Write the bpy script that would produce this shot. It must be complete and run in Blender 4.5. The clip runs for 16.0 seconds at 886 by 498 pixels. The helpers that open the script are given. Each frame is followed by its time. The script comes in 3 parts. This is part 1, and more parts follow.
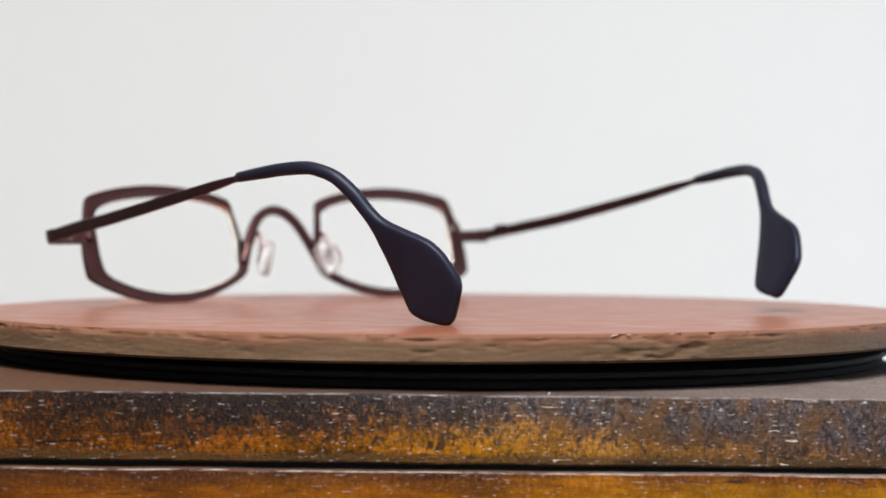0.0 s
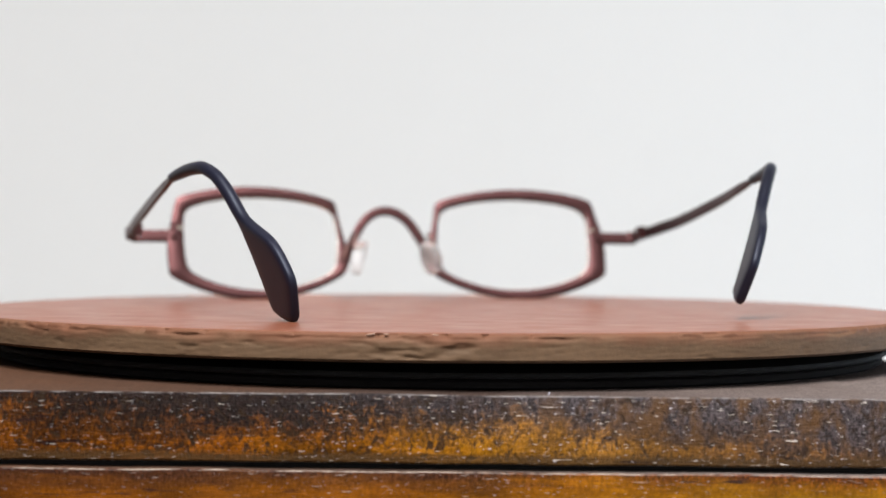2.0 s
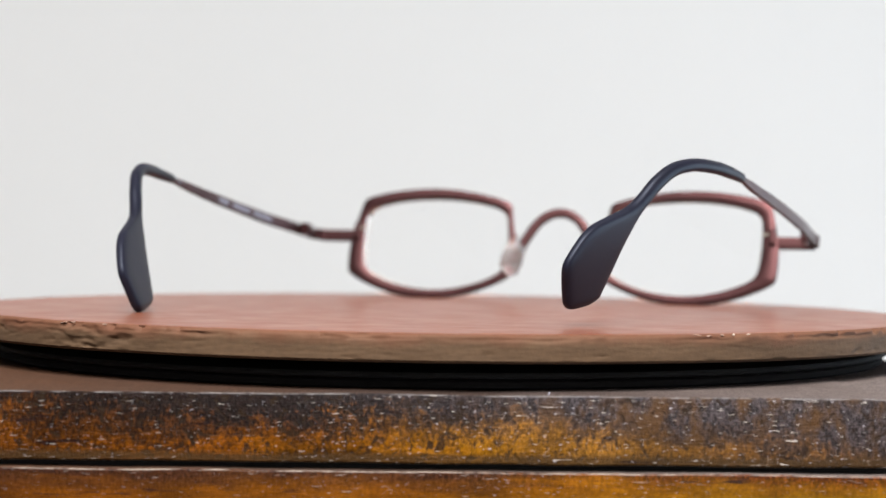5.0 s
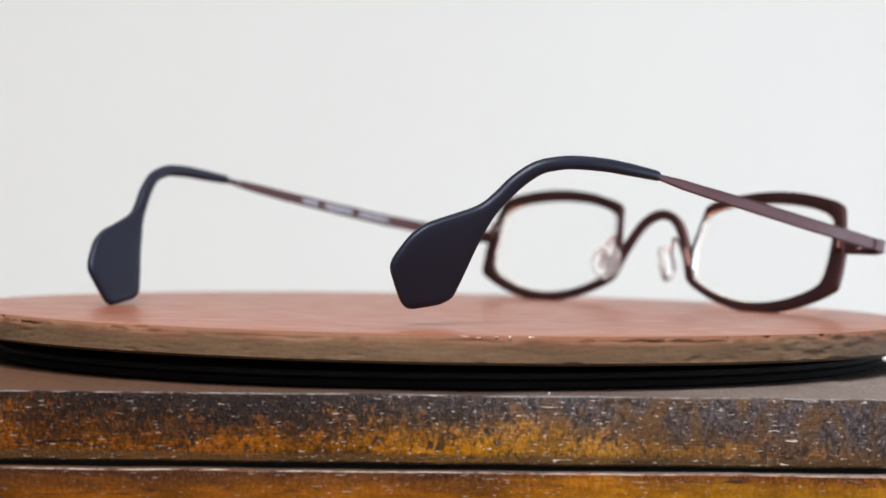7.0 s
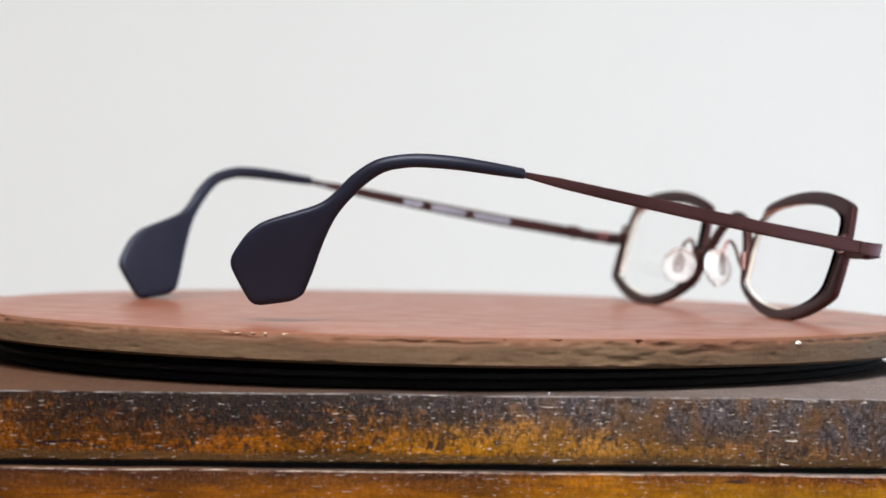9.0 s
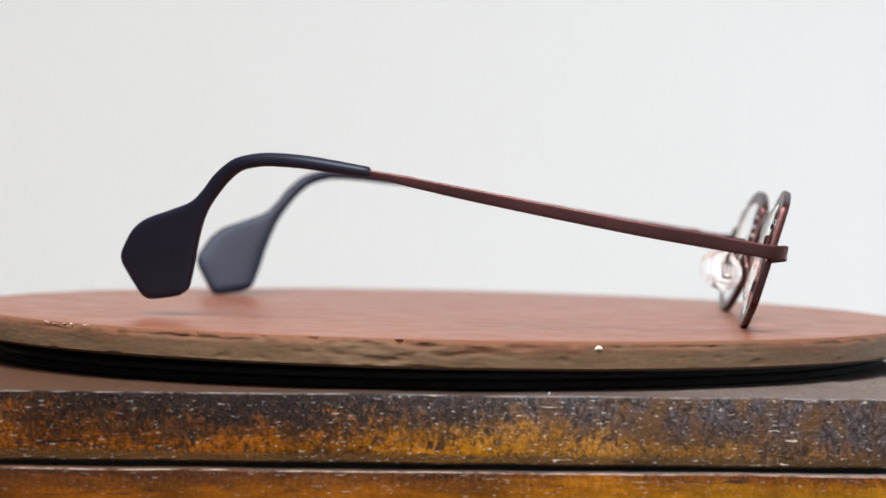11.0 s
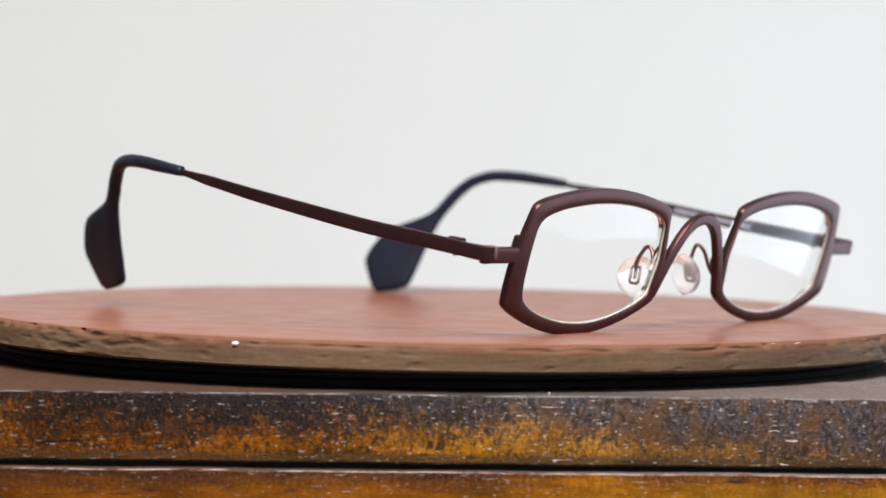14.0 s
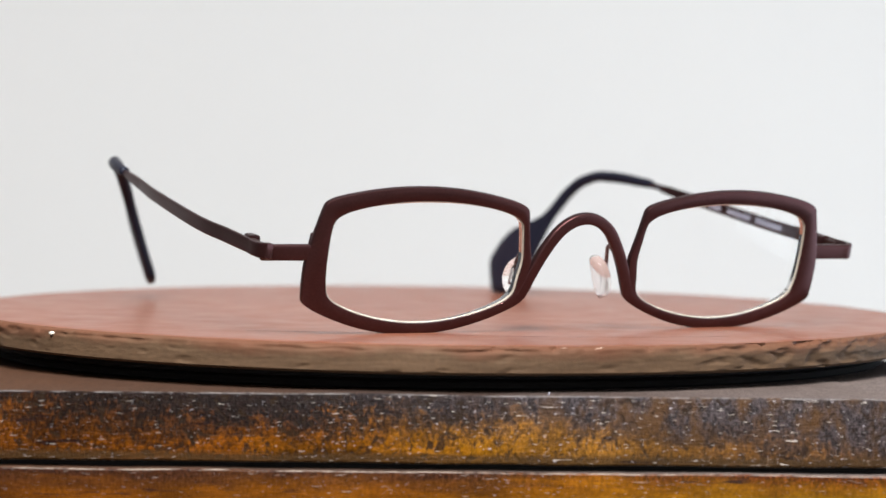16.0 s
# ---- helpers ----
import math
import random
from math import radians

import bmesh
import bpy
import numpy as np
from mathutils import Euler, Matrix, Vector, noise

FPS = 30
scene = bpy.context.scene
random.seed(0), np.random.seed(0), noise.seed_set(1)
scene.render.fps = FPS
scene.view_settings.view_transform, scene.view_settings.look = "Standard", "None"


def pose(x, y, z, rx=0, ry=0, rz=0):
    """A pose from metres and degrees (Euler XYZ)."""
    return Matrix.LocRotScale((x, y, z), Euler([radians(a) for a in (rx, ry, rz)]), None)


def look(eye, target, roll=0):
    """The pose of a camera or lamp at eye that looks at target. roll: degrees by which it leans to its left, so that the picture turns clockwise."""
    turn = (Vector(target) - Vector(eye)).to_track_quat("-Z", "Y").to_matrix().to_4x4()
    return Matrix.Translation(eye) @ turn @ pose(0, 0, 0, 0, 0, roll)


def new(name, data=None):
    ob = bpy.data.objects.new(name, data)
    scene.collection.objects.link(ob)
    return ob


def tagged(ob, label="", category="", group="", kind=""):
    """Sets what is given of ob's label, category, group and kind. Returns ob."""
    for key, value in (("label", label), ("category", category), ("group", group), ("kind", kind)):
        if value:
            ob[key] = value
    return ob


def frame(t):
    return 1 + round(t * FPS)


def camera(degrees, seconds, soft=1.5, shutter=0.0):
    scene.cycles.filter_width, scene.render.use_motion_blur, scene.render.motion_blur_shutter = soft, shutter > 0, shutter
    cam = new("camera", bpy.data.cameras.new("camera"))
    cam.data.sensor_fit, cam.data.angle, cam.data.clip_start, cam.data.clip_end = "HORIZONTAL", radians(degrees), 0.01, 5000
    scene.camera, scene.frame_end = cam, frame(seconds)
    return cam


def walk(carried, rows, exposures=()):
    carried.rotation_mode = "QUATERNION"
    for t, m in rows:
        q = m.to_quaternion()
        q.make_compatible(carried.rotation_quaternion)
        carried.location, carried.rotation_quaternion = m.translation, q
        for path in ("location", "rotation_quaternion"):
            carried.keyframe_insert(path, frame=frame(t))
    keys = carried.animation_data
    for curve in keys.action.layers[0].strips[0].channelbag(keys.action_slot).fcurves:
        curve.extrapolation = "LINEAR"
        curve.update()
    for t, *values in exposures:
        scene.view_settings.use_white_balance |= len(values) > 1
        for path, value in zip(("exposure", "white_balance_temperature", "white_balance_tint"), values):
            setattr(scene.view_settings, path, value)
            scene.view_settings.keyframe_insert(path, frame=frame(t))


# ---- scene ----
CAM_Z = 0.1348                      # height of the lens over the table
cam = camera(22.41, 16.0, soft=1.5)
cam.data.dof.use_dof = True         # a long lens, close to its subject
cam.data.dof.focus_distance = 0.425
cam.data.dof.aperture_fstop = 18.0
eye = Vector((0.0, -0.5, CAM_Z))
view = look(eye, eye + Vector((0.00093, 1.0, -0.0238)), 0.603)
walk(cam, [(0.0, view), (16.0, view)])

# ---- light ----
scene.view_settings.exposure = 0.0
world = bpy.data.worlds.new("world")
scene.world = world
world.use_nodes = True
world.node_tree.nodes["Background"].inputs[0].default_value = (0.75, 0.85, 1.0, 1)
world.node_tree.nodes["Background"].inputs[1].default_value = 0.05


def area_lamp(name, eye_at, target, sx, sy, watts, colour):
    data = bpy.data.lights.new(name, "AREA")
    data.shape, data.size, data.size_y, data.energy, data.color = "RECTANGLE", sx, sy, watts, colour
    ob = new(name, data)
    ob.matrix_world = look(eye_at, target)
    return ob


# a square ceiling panel, set cornerwise, and cool daylight in the side window
area_lamp("ceiling_panel_light", (-0.16, -1.02, 1.262), (-0.16, -1.02, 0.0), 0.98, 0.98, 84.0, (1.0, 0.98, 0.955)).rotation_euler = (0, 0, radians(46))
area_lamp("window_light", (1.655, 0.21, -0.13), (0.0, 0.21, -0.13), 1.92, 1.16, 26.0, (0.70, 0.85, 1.0))

# ---- materials ----


def material(name, rough=0.5, metal=0.0):
    m = bpy.data.materials.new(name)
    m.use_nodes = True
    nt = m.node_tree
    b = nt.nodes["Principled BSDF"]
    b.inputs["Roughness"].default_value = rough
    b.inputs["Metallic"].default_value = metal
    return m, nt, b


def coords(nt, scale=(1, 1, 1)):
    tc = nt.nodes.new("ShaderNodeTexCoord")
    mp = nt.nodes.new("ShaderNodeMapping")
    mp.inputs["Scale"].default_value = scale
    nt.links.new(tc.outputs["Object"], mp.inputs["Vector"])
    return mp.outputs["Vector"]


def noise_tex(nt, vec, scale, detail=4.0, rough=0.55, warp=0.0):
    n = nt.nodes.new("ShaderNodeTexNoise")
    n.inputs["Scale"].default_value = scale
    n.inputs["Detail"].default_value = detail
    n.inputs["Roughness"].default_value = rough
    n.inputs["Distortion"].default_value = warp
    nt.links.new(vec, n.inputs["Vector"])
    return n.outputs["Fac"]


def ramp(nt, fac, stops):
    r = nt.nodes.new("ShaderNodeValToRGB")
    while len(r.color_ramp.elements) < len(stops):
        r.color_ramp.elements.new(0.5)
    for e, (at, c) in zip(r.color_ramp.elements, stops):
        e.position, e.color = at, (*c, 1)
    nt.links.new(fac, r.inputs["Fac"])
    return r.outputs["Color"]


def grey(v):
    return (v, v, v)


def mix(nt, fac, a, b, kind="MIX"):
    n = nt.nodes.new("ShaderNodeMix")
    n.data_type, n.blend_type = "RGBA", kind
    for sock, v in ((n.inputs["Factor"], fac), (n.inputs["A"], a), (n.inputs["B"], b)):
        if isinstance(v, (int, float)):
            sock.default_value = v
        elif isinstance(v, tuple):
            sock.default_value = (*v, 1)
        else:
            nt.links.new(v, sock)
    return n.outputs["Result"]


def arith(nt, op, a, b):
    n = nt.nodes.new("ShaderNodeMath")
    n.operation = op
    for sock, v in zip(n.inputs, (a, b)):
        if isinstance(v, (int, float)):
            sock.default_value = v
        else:
            nt.links.new(v, sock)
    return n.outputs[0]


def bump(nt, b, height, strength, dist):
    n = nt.nodes.new("ShaderNodeBump")
    n.inputs["Strength"].default_value = strength
    n.inputs["Distance"].default_value = dist
    nt.links.new(height, n.inputs["Height"])
    nt.links.new(n.outputs["Normal"], b.inputs["Normal"])


def paint(name, lo, hi, rough, scale, grain, relief, metal=0.0, spec=0.5):
    """A plain surface with soft blotches, fine grain and a little relief."""
    m, nt, b = material(name, rough, metal)
    v = coords(nt)
    big = noise_tex(nt, v, scale, 3)
    fine = noise_tex(nt, v, grain, 3)
    c = ramp(nt, big, [(0.3, lo), (0.7, hi)])
    nt.links.new(mix(nt, 0.12, c, ramp(nt, fine, [(0.35, grey(0.2)), (0.65, grey(0.9))]), "OVERLAY"), b.inputs["Base Color"])
    nt.links.new(ramp(nt, big, [(0.2, grey(rough * 0.85)), (0.8, grey(min(1, rough * 1.15)))]), b.inputs["Roughness"])
    b.inputs["Specular IOR Level"].default_value = spec
    bump(nt, b, fine, 0.25, relief)
    return m


WALL = paint("wall_paint", (0.795, 0.79, 0.78), (0.825, 0.82, 0.81), 0.85, 1.2, 400, 0.0002)
# two unseen walls, toned only to cut bounced light from front and left
DARK_WALL = paint("unseen_grey_wall", (0.28, 0.28, 0.29), (0.32, 0.32, 0.33), 0.8, 1.5, 400, 0.0003)
SHADE_WALL = paint("unseen_dark_wall", (0.07, 0.07, 0.075), (0.09, 0.09, 0.095), 0.8, 1.5, 400, 0.0003)
TABLE = paint("dark_table_wood", (0.05, 0.03, 0.02), (0.09, 0.05, 0.03), 0.45, 6, 300, 0.0002)
FLOOR = paint("brown_floor", (0.14, 0.10, 0.07), (0.19, 0.14, 0.10), 0.5, 4, 300, 0.0002)
FRAME_METAL = paint("brown_red_metal", (0.060, 0.026, 0.0265), (0.075, 0.032, 0.0325), 0.36, 90, 2500, 0.00002, metal=0.88, spec=0.3)
DARK_METAL = paint("dark_brown_metal", (0.06, 0.03, 0.028), (0.09, 0.045, 0.04), 0.35, 150, 2500, 0.00002, metal=0.8)
PAD_WIRE = paint("pink_brown_wire", (0.15, 0.09, 0.085), (0.20, 0.12, 0.11), 0.3, 150, 2500, 0.00001, metal=1.0)
SLEEVE = paint("blue_black_acetate", (0.006, 0.006, 0.012), (0.009, 0.009, 0.018), 0.44, 60, 1500, 0.00002, spec=0.24)
SLEEVE.node_tree.nodes["Principled BSDF"].inputs["Specular Tint"].default_value = (0.74, 0.82, 1.0, 1)
BLACK = paint("black_plastic", (0.017, 0.017, 0.017), (0.022, 0.022, 0.022), 0.6, 40, 900, 0.00002, spec=0.12)
MATT_BLACK = paint("matt_black_plastic", (0.012, 0.011, 0.011), (0.016, 0.015, 0.015), 0.85, 40, 900, 0.00002, spec=0.04)
STEEL = paint("bright_steel", (0.6, 0.6, 0.6), (0.7, 0.7, 0.7), 0.25, 200, 2000, 0.00001, metal=1.0)
GLINT_CLAY = paint("pale_glint_clay", (0.30, 0.19, 0.14), (0.42, 0.30, 0.24), 0.3, 900, 3000, 0.00001)
CREAM = paint("frosted_lens_edge", (0.31, 0.28, 0.235), (0.38, 0.35, 0.295), 0.5, 150, 2500, 0.00002)
SPECK = paint("white_glaze_speck", (0.58, 0.54, 0.47), (0.66, 0.62, 0.54), 0.5, 900, 3000, 0.00001)
MARK = paint("pale_mark", (0.22, 0.225, 0.29), (0.28, 0.285, 0.35), 0.4, 200, 2500, 0.00001)


def clear(name, ior, rough, tint):
    m, nt, b = material(name, rough)
    b.inputs["Transmission Weight"].default_value = 1.0
    b.inputs["IOR"].default_value = ior
    b.inputs["Base Color"].default_value = (*tint, 1)
    return m


LENS = clear("coated_lens_glass", 1.16, 0.0, (1.0, 1.0, 1.0))
PANE = clear("window_glass", 1.45, 0.0, (1.0, 1.0, 1.0))
SILICONE = clear("clear_silicone", 1.22, 0.08, (1.0, 0.995, 0.995))
SILICONE.node_tree.nodes["Principled BSDF"].inputs["Transmission Weight"].default_value = 0.82


def clay_top():
    m, nt, b = material("red_clay_face", 0.4)
    v = coords(nt)
    big = noise_tex(nt, v, 22, 5, 0.6, 0.4)
    blot = noise_tex(nt, v, 95, 4)
    fine = noise_tex(nt, v, 1300, 4)
    streak = noise_tex(nt, coords(nt, (40, 700, 1)), 1.0, 5, 0.6)
    c = ramp(nt, big, [(0.28, (0.155, 0.049, 0.025)), (0.5, (0.185, 0.062, 0.032)), (0.72, (0.21, 0.076, 0.043))])
    c = mix(nt, 0.35, c, ramp(nt, blot, [(0.35, (0.15, 0.038, 0.020)), (0.6, (0.20, 0.071, 0.039))]))
    c = mix(nt, 0.04, c, ramp(nt, streak, [(0.35, grey(0.15)), (0.65, grey(0.85))]), "OVERLAY")
    c = mix(nt, 0.15, c, ramp(nt, fine, [(0.35, grey(0.15)), (0.65, grey(0.9))]), "OVERLAY")
    scuff = noise_tex(nt, coords(nt, (0.5, 1.6, 1)), 420, 5, 0.7)
    c = mix(nt, ramp(nt, scuff, [(0.66, grey(0.0)), (0.74, grey(0.55))]), c, (0.48, 0.33, 0.27))
    nt.links.new(c, b.inputs["Base Color"])
    nt.links.new(ramp(nt, blot, [(0.3, grey(0.30)), (0.7, grey(0.42))]), b.inputs["Roughness"])
    bump(nt, b, arith(nt, "MULTIPLY", fine, 0.4), 0.10, 0.0002)
    return m


def clay_edge():
    m, nt, b = material("tan_clay_edge", 0.75)
    v = coords(nt)
    big = noise_tex(nt, v, 60, 5, 0.6)
    fine = noise_tex(nt, v, 900, 5, 0.65)
    layer = noise_tex(nt, coords(nt, (60, 60, 900)), 1.0, 4)
    c = ramp(nt, big, [(0.3, (0.064, 0.037, 0.020)), (0.5, (0.083, 0.049, 0.027)), (0.72, (0.104, 0.063, 0.036))])
    c = mix(nt, 0.3, c, ramp(nt, layer, [(0.35, (0.061, 0.036, 0.020)), (0.65, (0.112, 0.067, 0.038))]))
    c = mix(nt, 0.14, c, ramp(nt, fine, [(0.3, grey(0.1)), (0.7, grey(0.9))]), "OVERLAY")
    # the red slip runs a little way over the edge
    tc = nt.nodes.new("ShaderNodeTexCoord")
    sep = nt.nodes.new("ShaderNodeSeparateXYZ")
    nt.links.new(tc.outputs["Object"], sep.inputs[0])
    below = arith(nt, "SUBTRACT", arith(nt, "MULTIPLY", sep.outputs["Y"], 0.0110), sep.outputs["Z"])
    below = arith(nt, "ADD", arith(nt, "MULTIPLY", below, 300.0), arith(nt, "MULTIPLY", arith(nt, "SUBTRACT", big, 0.5), 1.6))
    c = mix(nt, ramp(nt, below, [(0.05, grey(0.75)), (0.75, grey(0.0))]), c, (0.125, 0.048, 0.026))
    nt.links.new(c, b.inputs["Base Color"])
    b.inputs["Specular IOR Level"].default_value = 0.22
    bump(nt, b, arith(nt, "ADD", fine, arith(nt, "MULTIPLY", big, 2.0)), 0.28, 0.0003)
    return m


CLAY_TOP, CLAY_EDGE = clay_top(), clay_edge()


def old_wood(name, top_z, reach, lid):
    """Varnished old hardwood: an amber ground under a dark worn stain that creeps down from the top edge;
    fine pores and crackled patches. The left end's shade and the pale glints are put into the colour."""
    m, nt, b = material(name, 0.3)
    tc = nt.nodes.new("ShaderNodeTexCoord")
    sep = nt.nodes.new("ShaderNodeSeparateXYZ")
    nt.links.new(tc.outputs["Object"], sep.inputs[0])
    geo = nt.nodes.new("ShaderNodeNewGeometry")
    nrm = nt.nodes.new("ShaderNodeSeparateXYZ")
    nt.links.new(geo.outputs["Normal"], nrm.inputs[0])
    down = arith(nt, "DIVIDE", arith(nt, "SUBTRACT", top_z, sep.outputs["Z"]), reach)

    def centred(fac, gain):
        return arith(nt, "MULTIPLY", arith(nt, "SUBTRACT", fac, 0.5), gain)

    def total(*terms):
        out = terms[0]
        for q in terms[1:]:
            out = arith(nt, "ADD", out, q)
        return out

    broad = noise_tex(nt, coords(nt, (0.7, 1, 1)), 45, 3, 0.5, 0.3)
    streak = noise_tex(nt, coords(nt, (0.14, 1, 1.3)), 330, 5, 0.6, 0.6)
    crackle = noise_tex(nt, coords(nt, (1.0, 1, 0.75)), 480, 3, 0.6, 1.2)
    pores = noise_tex(nt, coords(nt, (1.25, 1, 0.8)), 1500, 4, 0.7)
    glint_dash = noise_tex(nt, coords(nt, (0.16, 1, 1.2)), 2700, 2, 0.5)
    dot = noise_tex(nt, coords(nt, (0.55, 1, 1.0)), 1900, 2, 0.5)
    # 0 at the left, 1 at the right; light from the right is coloured in
    end = arith(nt, "ADD", arith(nt, "MULTIPLY", sep.outputs["X"], 6.4), 0.5)
    end = total(end, centred(broad, 0.5))

    if lid:
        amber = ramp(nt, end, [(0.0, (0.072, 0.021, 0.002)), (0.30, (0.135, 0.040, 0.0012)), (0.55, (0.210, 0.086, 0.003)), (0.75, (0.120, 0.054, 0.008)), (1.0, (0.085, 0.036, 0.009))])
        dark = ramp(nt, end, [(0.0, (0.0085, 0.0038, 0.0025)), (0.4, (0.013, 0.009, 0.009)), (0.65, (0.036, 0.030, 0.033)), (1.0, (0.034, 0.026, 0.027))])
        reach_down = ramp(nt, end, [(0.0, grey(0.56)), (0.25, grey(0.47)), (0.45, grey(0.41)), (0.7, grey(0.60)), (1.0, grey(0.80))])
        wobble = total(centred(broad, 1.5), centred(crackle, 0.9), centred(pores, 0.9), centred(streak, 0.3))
    else:
        amber = ramp(nt, end, [(0.0, (0.075, 0.022, 0.0015)), (0.45, (0.105, 0.033, 0.0015)), (0.70, (0.165, 0.058, 0.001)), (1.0, (0.225, 0.098, 0.001))])
        dark = ramp(nt, end, [(0.0, (0.028, 0.010, 0.005)), (0.5, (0.034, 0.012, 0.005)), (1.0, (0.058, 0.014, 0.0015))])
        reach_down = ramp(nt, end, [(0.0, grey(0.40)), (0.4, grey(0.32)), (1.0, grey(0.34))])
        wobble = total(centred(broad, 1.3), centred(crackle, 0.15), centred(streak, 0.9))
    # grain of the amber ground
    amber = mix(nt, 1.0, amber, ramp(nt, noise_tex(nt, coords(nt, (0.45, 1, 1)), 130, 3, 0.5), [(0.32, grey(0.45)), (0.5, grey(0.95)), (0.68, grey(1.5))]), "MULTIPLY")
    amber = mix(nt, 1.0, amber, ramp(nt, streak, [(0.30, grey(0.62)), (0.52, grey(0.97)), (0.72, grey(1.25))]), "MULTIPLY")
    amber = mix(nt, 1.0, amber, ramp(nt, pores, [(0.34, grey(0.5)), (0.5, grey(1.0)), (0.66, grey(1.6))] if lid else [(0.34, grey(0.75)), (0.5, grey(1.0)), (0.66, grey(1.2))]), "MULTIPLY")
    fresh = mix(nt, 1.0, dark, ramp(nt, pores, [(0.38, grey(0.6)), (0.5, grey(1.0)), (0.62, grey(1.6))]), "MULTIPLY")
    dull = mix(nt, 1.0, dark, ramp(nt, pores, [(0.38, grey(0.4)), (0.5, grey(1.0)), (0.62, grey(2.1))]), "MULTIPLY")
    dark = mix(nt, ramp(nt, end, [(0.1, grey(0.0)), (0.6, grey(1.0))]), fresh, dull)
    # the greyer right end shows brown through the grey in soft upright patches
    if lid:
        through_grey = noise_tex(nt, coords(nt, (1.0, 1, 0.5)), 260, 4, 0.6)
        dark = mix(nt, mix(nt, 1.0, ramp(nt, through_grey, [(0.46, grey(0.0)), (0.62, grey(0.85))]), ramp(nt, end, [(0.45, grey(0.0)), (0.75, grey(1.0))]), "MULTIPLY"), dark, (0.075, 0.036, 0.012))
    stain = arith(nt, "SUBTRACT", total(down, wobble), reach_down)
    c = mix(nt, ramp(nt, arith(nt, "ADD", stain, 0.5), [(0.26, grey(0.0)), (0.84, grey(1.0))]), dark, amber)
    # dark crackled patches where the varnish has shrunk
    if lid:
        cracks = ramp(nt, crackle, [(0.36, grey(0.85)), (0.45, grey(0.0))])
        c = mix(nt, cracks, c, (0.020, 0.011, 0.006))
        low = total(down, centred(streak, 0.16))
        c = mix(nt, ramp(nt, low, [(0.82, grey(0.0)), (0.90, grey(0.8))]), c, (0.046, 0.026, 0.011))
    knots = noise_tex(nt, coords(nt, (0.10, 1, 1.2)), 620, 3, 0.6)
    c = mix(nt, ramp(nt, knots, [(0.30, grey(0.85)), (0.37, grey(0.0))]), c, (0.012, 0.006, 0.006))
    # glints painted pale, dashes along the grain and dots, more to the right
    far = ramp(nt, end, [(0.0, grey(0.35)), (0.5, grey(0.8)), (1.0, grey(1.0))])
    some = 1.0 if lid else 0.3
    c = mix(nt, mix(nt, 1.0, ramp(nt, glint_dash, [(0.665, grey(0.0)), (0.72, grey(0.75 * some))]), far, "MULTIPLY"), c, (0.62, 0.57, 0.52))
    c = mix(nt, mix(nt, 1.0, ramp(nt, dot, [(0.665, grey(0.0)), (0.73, grey(0.6 * some))]), far, "MULTIPLY"), c, (0.50, 0.48, 0.53))
    # the flat top: dull and brown, with mid shadow and right-hand sheen coloured in
    flat = ramp(nt, nrm.outputs["Z"], [(0.80, grey(0.0)), (0.97, grey(1.0))])
    board = mix(nt, 1.0, ramp(nt, end, [(0.0, (0.058, 0.028, 0.016)), (0.5, (0.040, 0.026, 0.021)), (1.0, (0.110, 0.088, 0.082))]),
                ramp(nt, pores, [(0.36, grey(0.6)), (0.5, grey(1.0)), (0.64, grey(1.6))]), "MULTIPLY")
    c = mix(nt, flat, c, board)
    # the front edge's highlight, painted as a broken pale line
    lip = ramp(nt, nrm.outputs["Z"], [(0.35, grey(0.0)), (0.55, grey(1.0)), (0.75, grey(1.0)), (0.90, grey(0.0))])
    edge_glint = ramp(nt, noise_tex(nt, coords(nt, (0.25, 1, 1)), 700, 4, 0.7), [(0.42, grey(0.0)), (0.58, grey(0.75))])
    c = mix(nt, mix(nt, 1.0, lip, edge_glint, "MULTIPLY"), c, (0.20, 0.185, 0.185) if lid else (0.30, 0.25, 0.21))
    nt.links.new(c, b.inputs["Base Color"])
    nt.links.new(mix(nt, flat, ramp(nt, end, [(0.0, grey(0.05)), (1.0, grey(0.14))]), grey(0.10)), b.inputs["Specular IOR Level"])
    nt.links.new(mix(nt, flat, ramp(nt, broad, [(0.3, grey(0.26)), (0.7, grey(0.40))]), grey(0.75)), b.inputs["Roughness"])
    relief = total(arith(nt, "MULTIPLY", pores, 0.8), arith(nt, "MULTIPLY", crackle, 1.0), arith(nt, "MULTIPLY", glint_dash, 0.6))
    bump(nt, b, relief, 0.6 if lid else 0.3, 0.0006)
    return m


# ---- mesh helpers ----


def flesh(ob_name, bm, mat, parent=None, label="", smooth=40.0):
    """Links a bmesh as one mesh object."""
    bmesh.ops.recalc_face_normals(bm, faces=bm.faces)
    me = bpy.data.meshes.new(ob_name)
    for f in bm.faces:
        f.smooth = True
    for e in bm.edges:
        if len(e.link_faces) == 2 and e.calc_face_angle(0) > radians(smooth):
            e.smooth = False
    bm.to_mesh(me)
    bm.free()
    for mt in (mat if isinstance(mat, (list, tuple)) else [mat]):
        me.materials.append(mt)
    ob = new(ob_name, me)
    if parent:
        ob.parent = parent
    if label:
        tagged(ob, label)
    return ob


part = flesh


def loft(rings, closed=False, caps=True, bm=None):
    """Skin over rings of equally many points."""
    bm = bm or bmesh.new()
    vs = [[bm.verts.new(p) for p in r] for r in rings]
    n = len(rings[0])
    pairs = list(zip(vs, vs[1:])) + ([(vs[-1], vs[0])] if closed else [])
    for a, b in pairs:
        for i in range(n):
            j = (i + 1) % n
            bm.faces.new((a[i], a[j], b[j], b[i]))
    if caps and not closed:
        bm.faces.new(vs[0][::-1])
        bm.faces.new(vs[-1])
    return bm


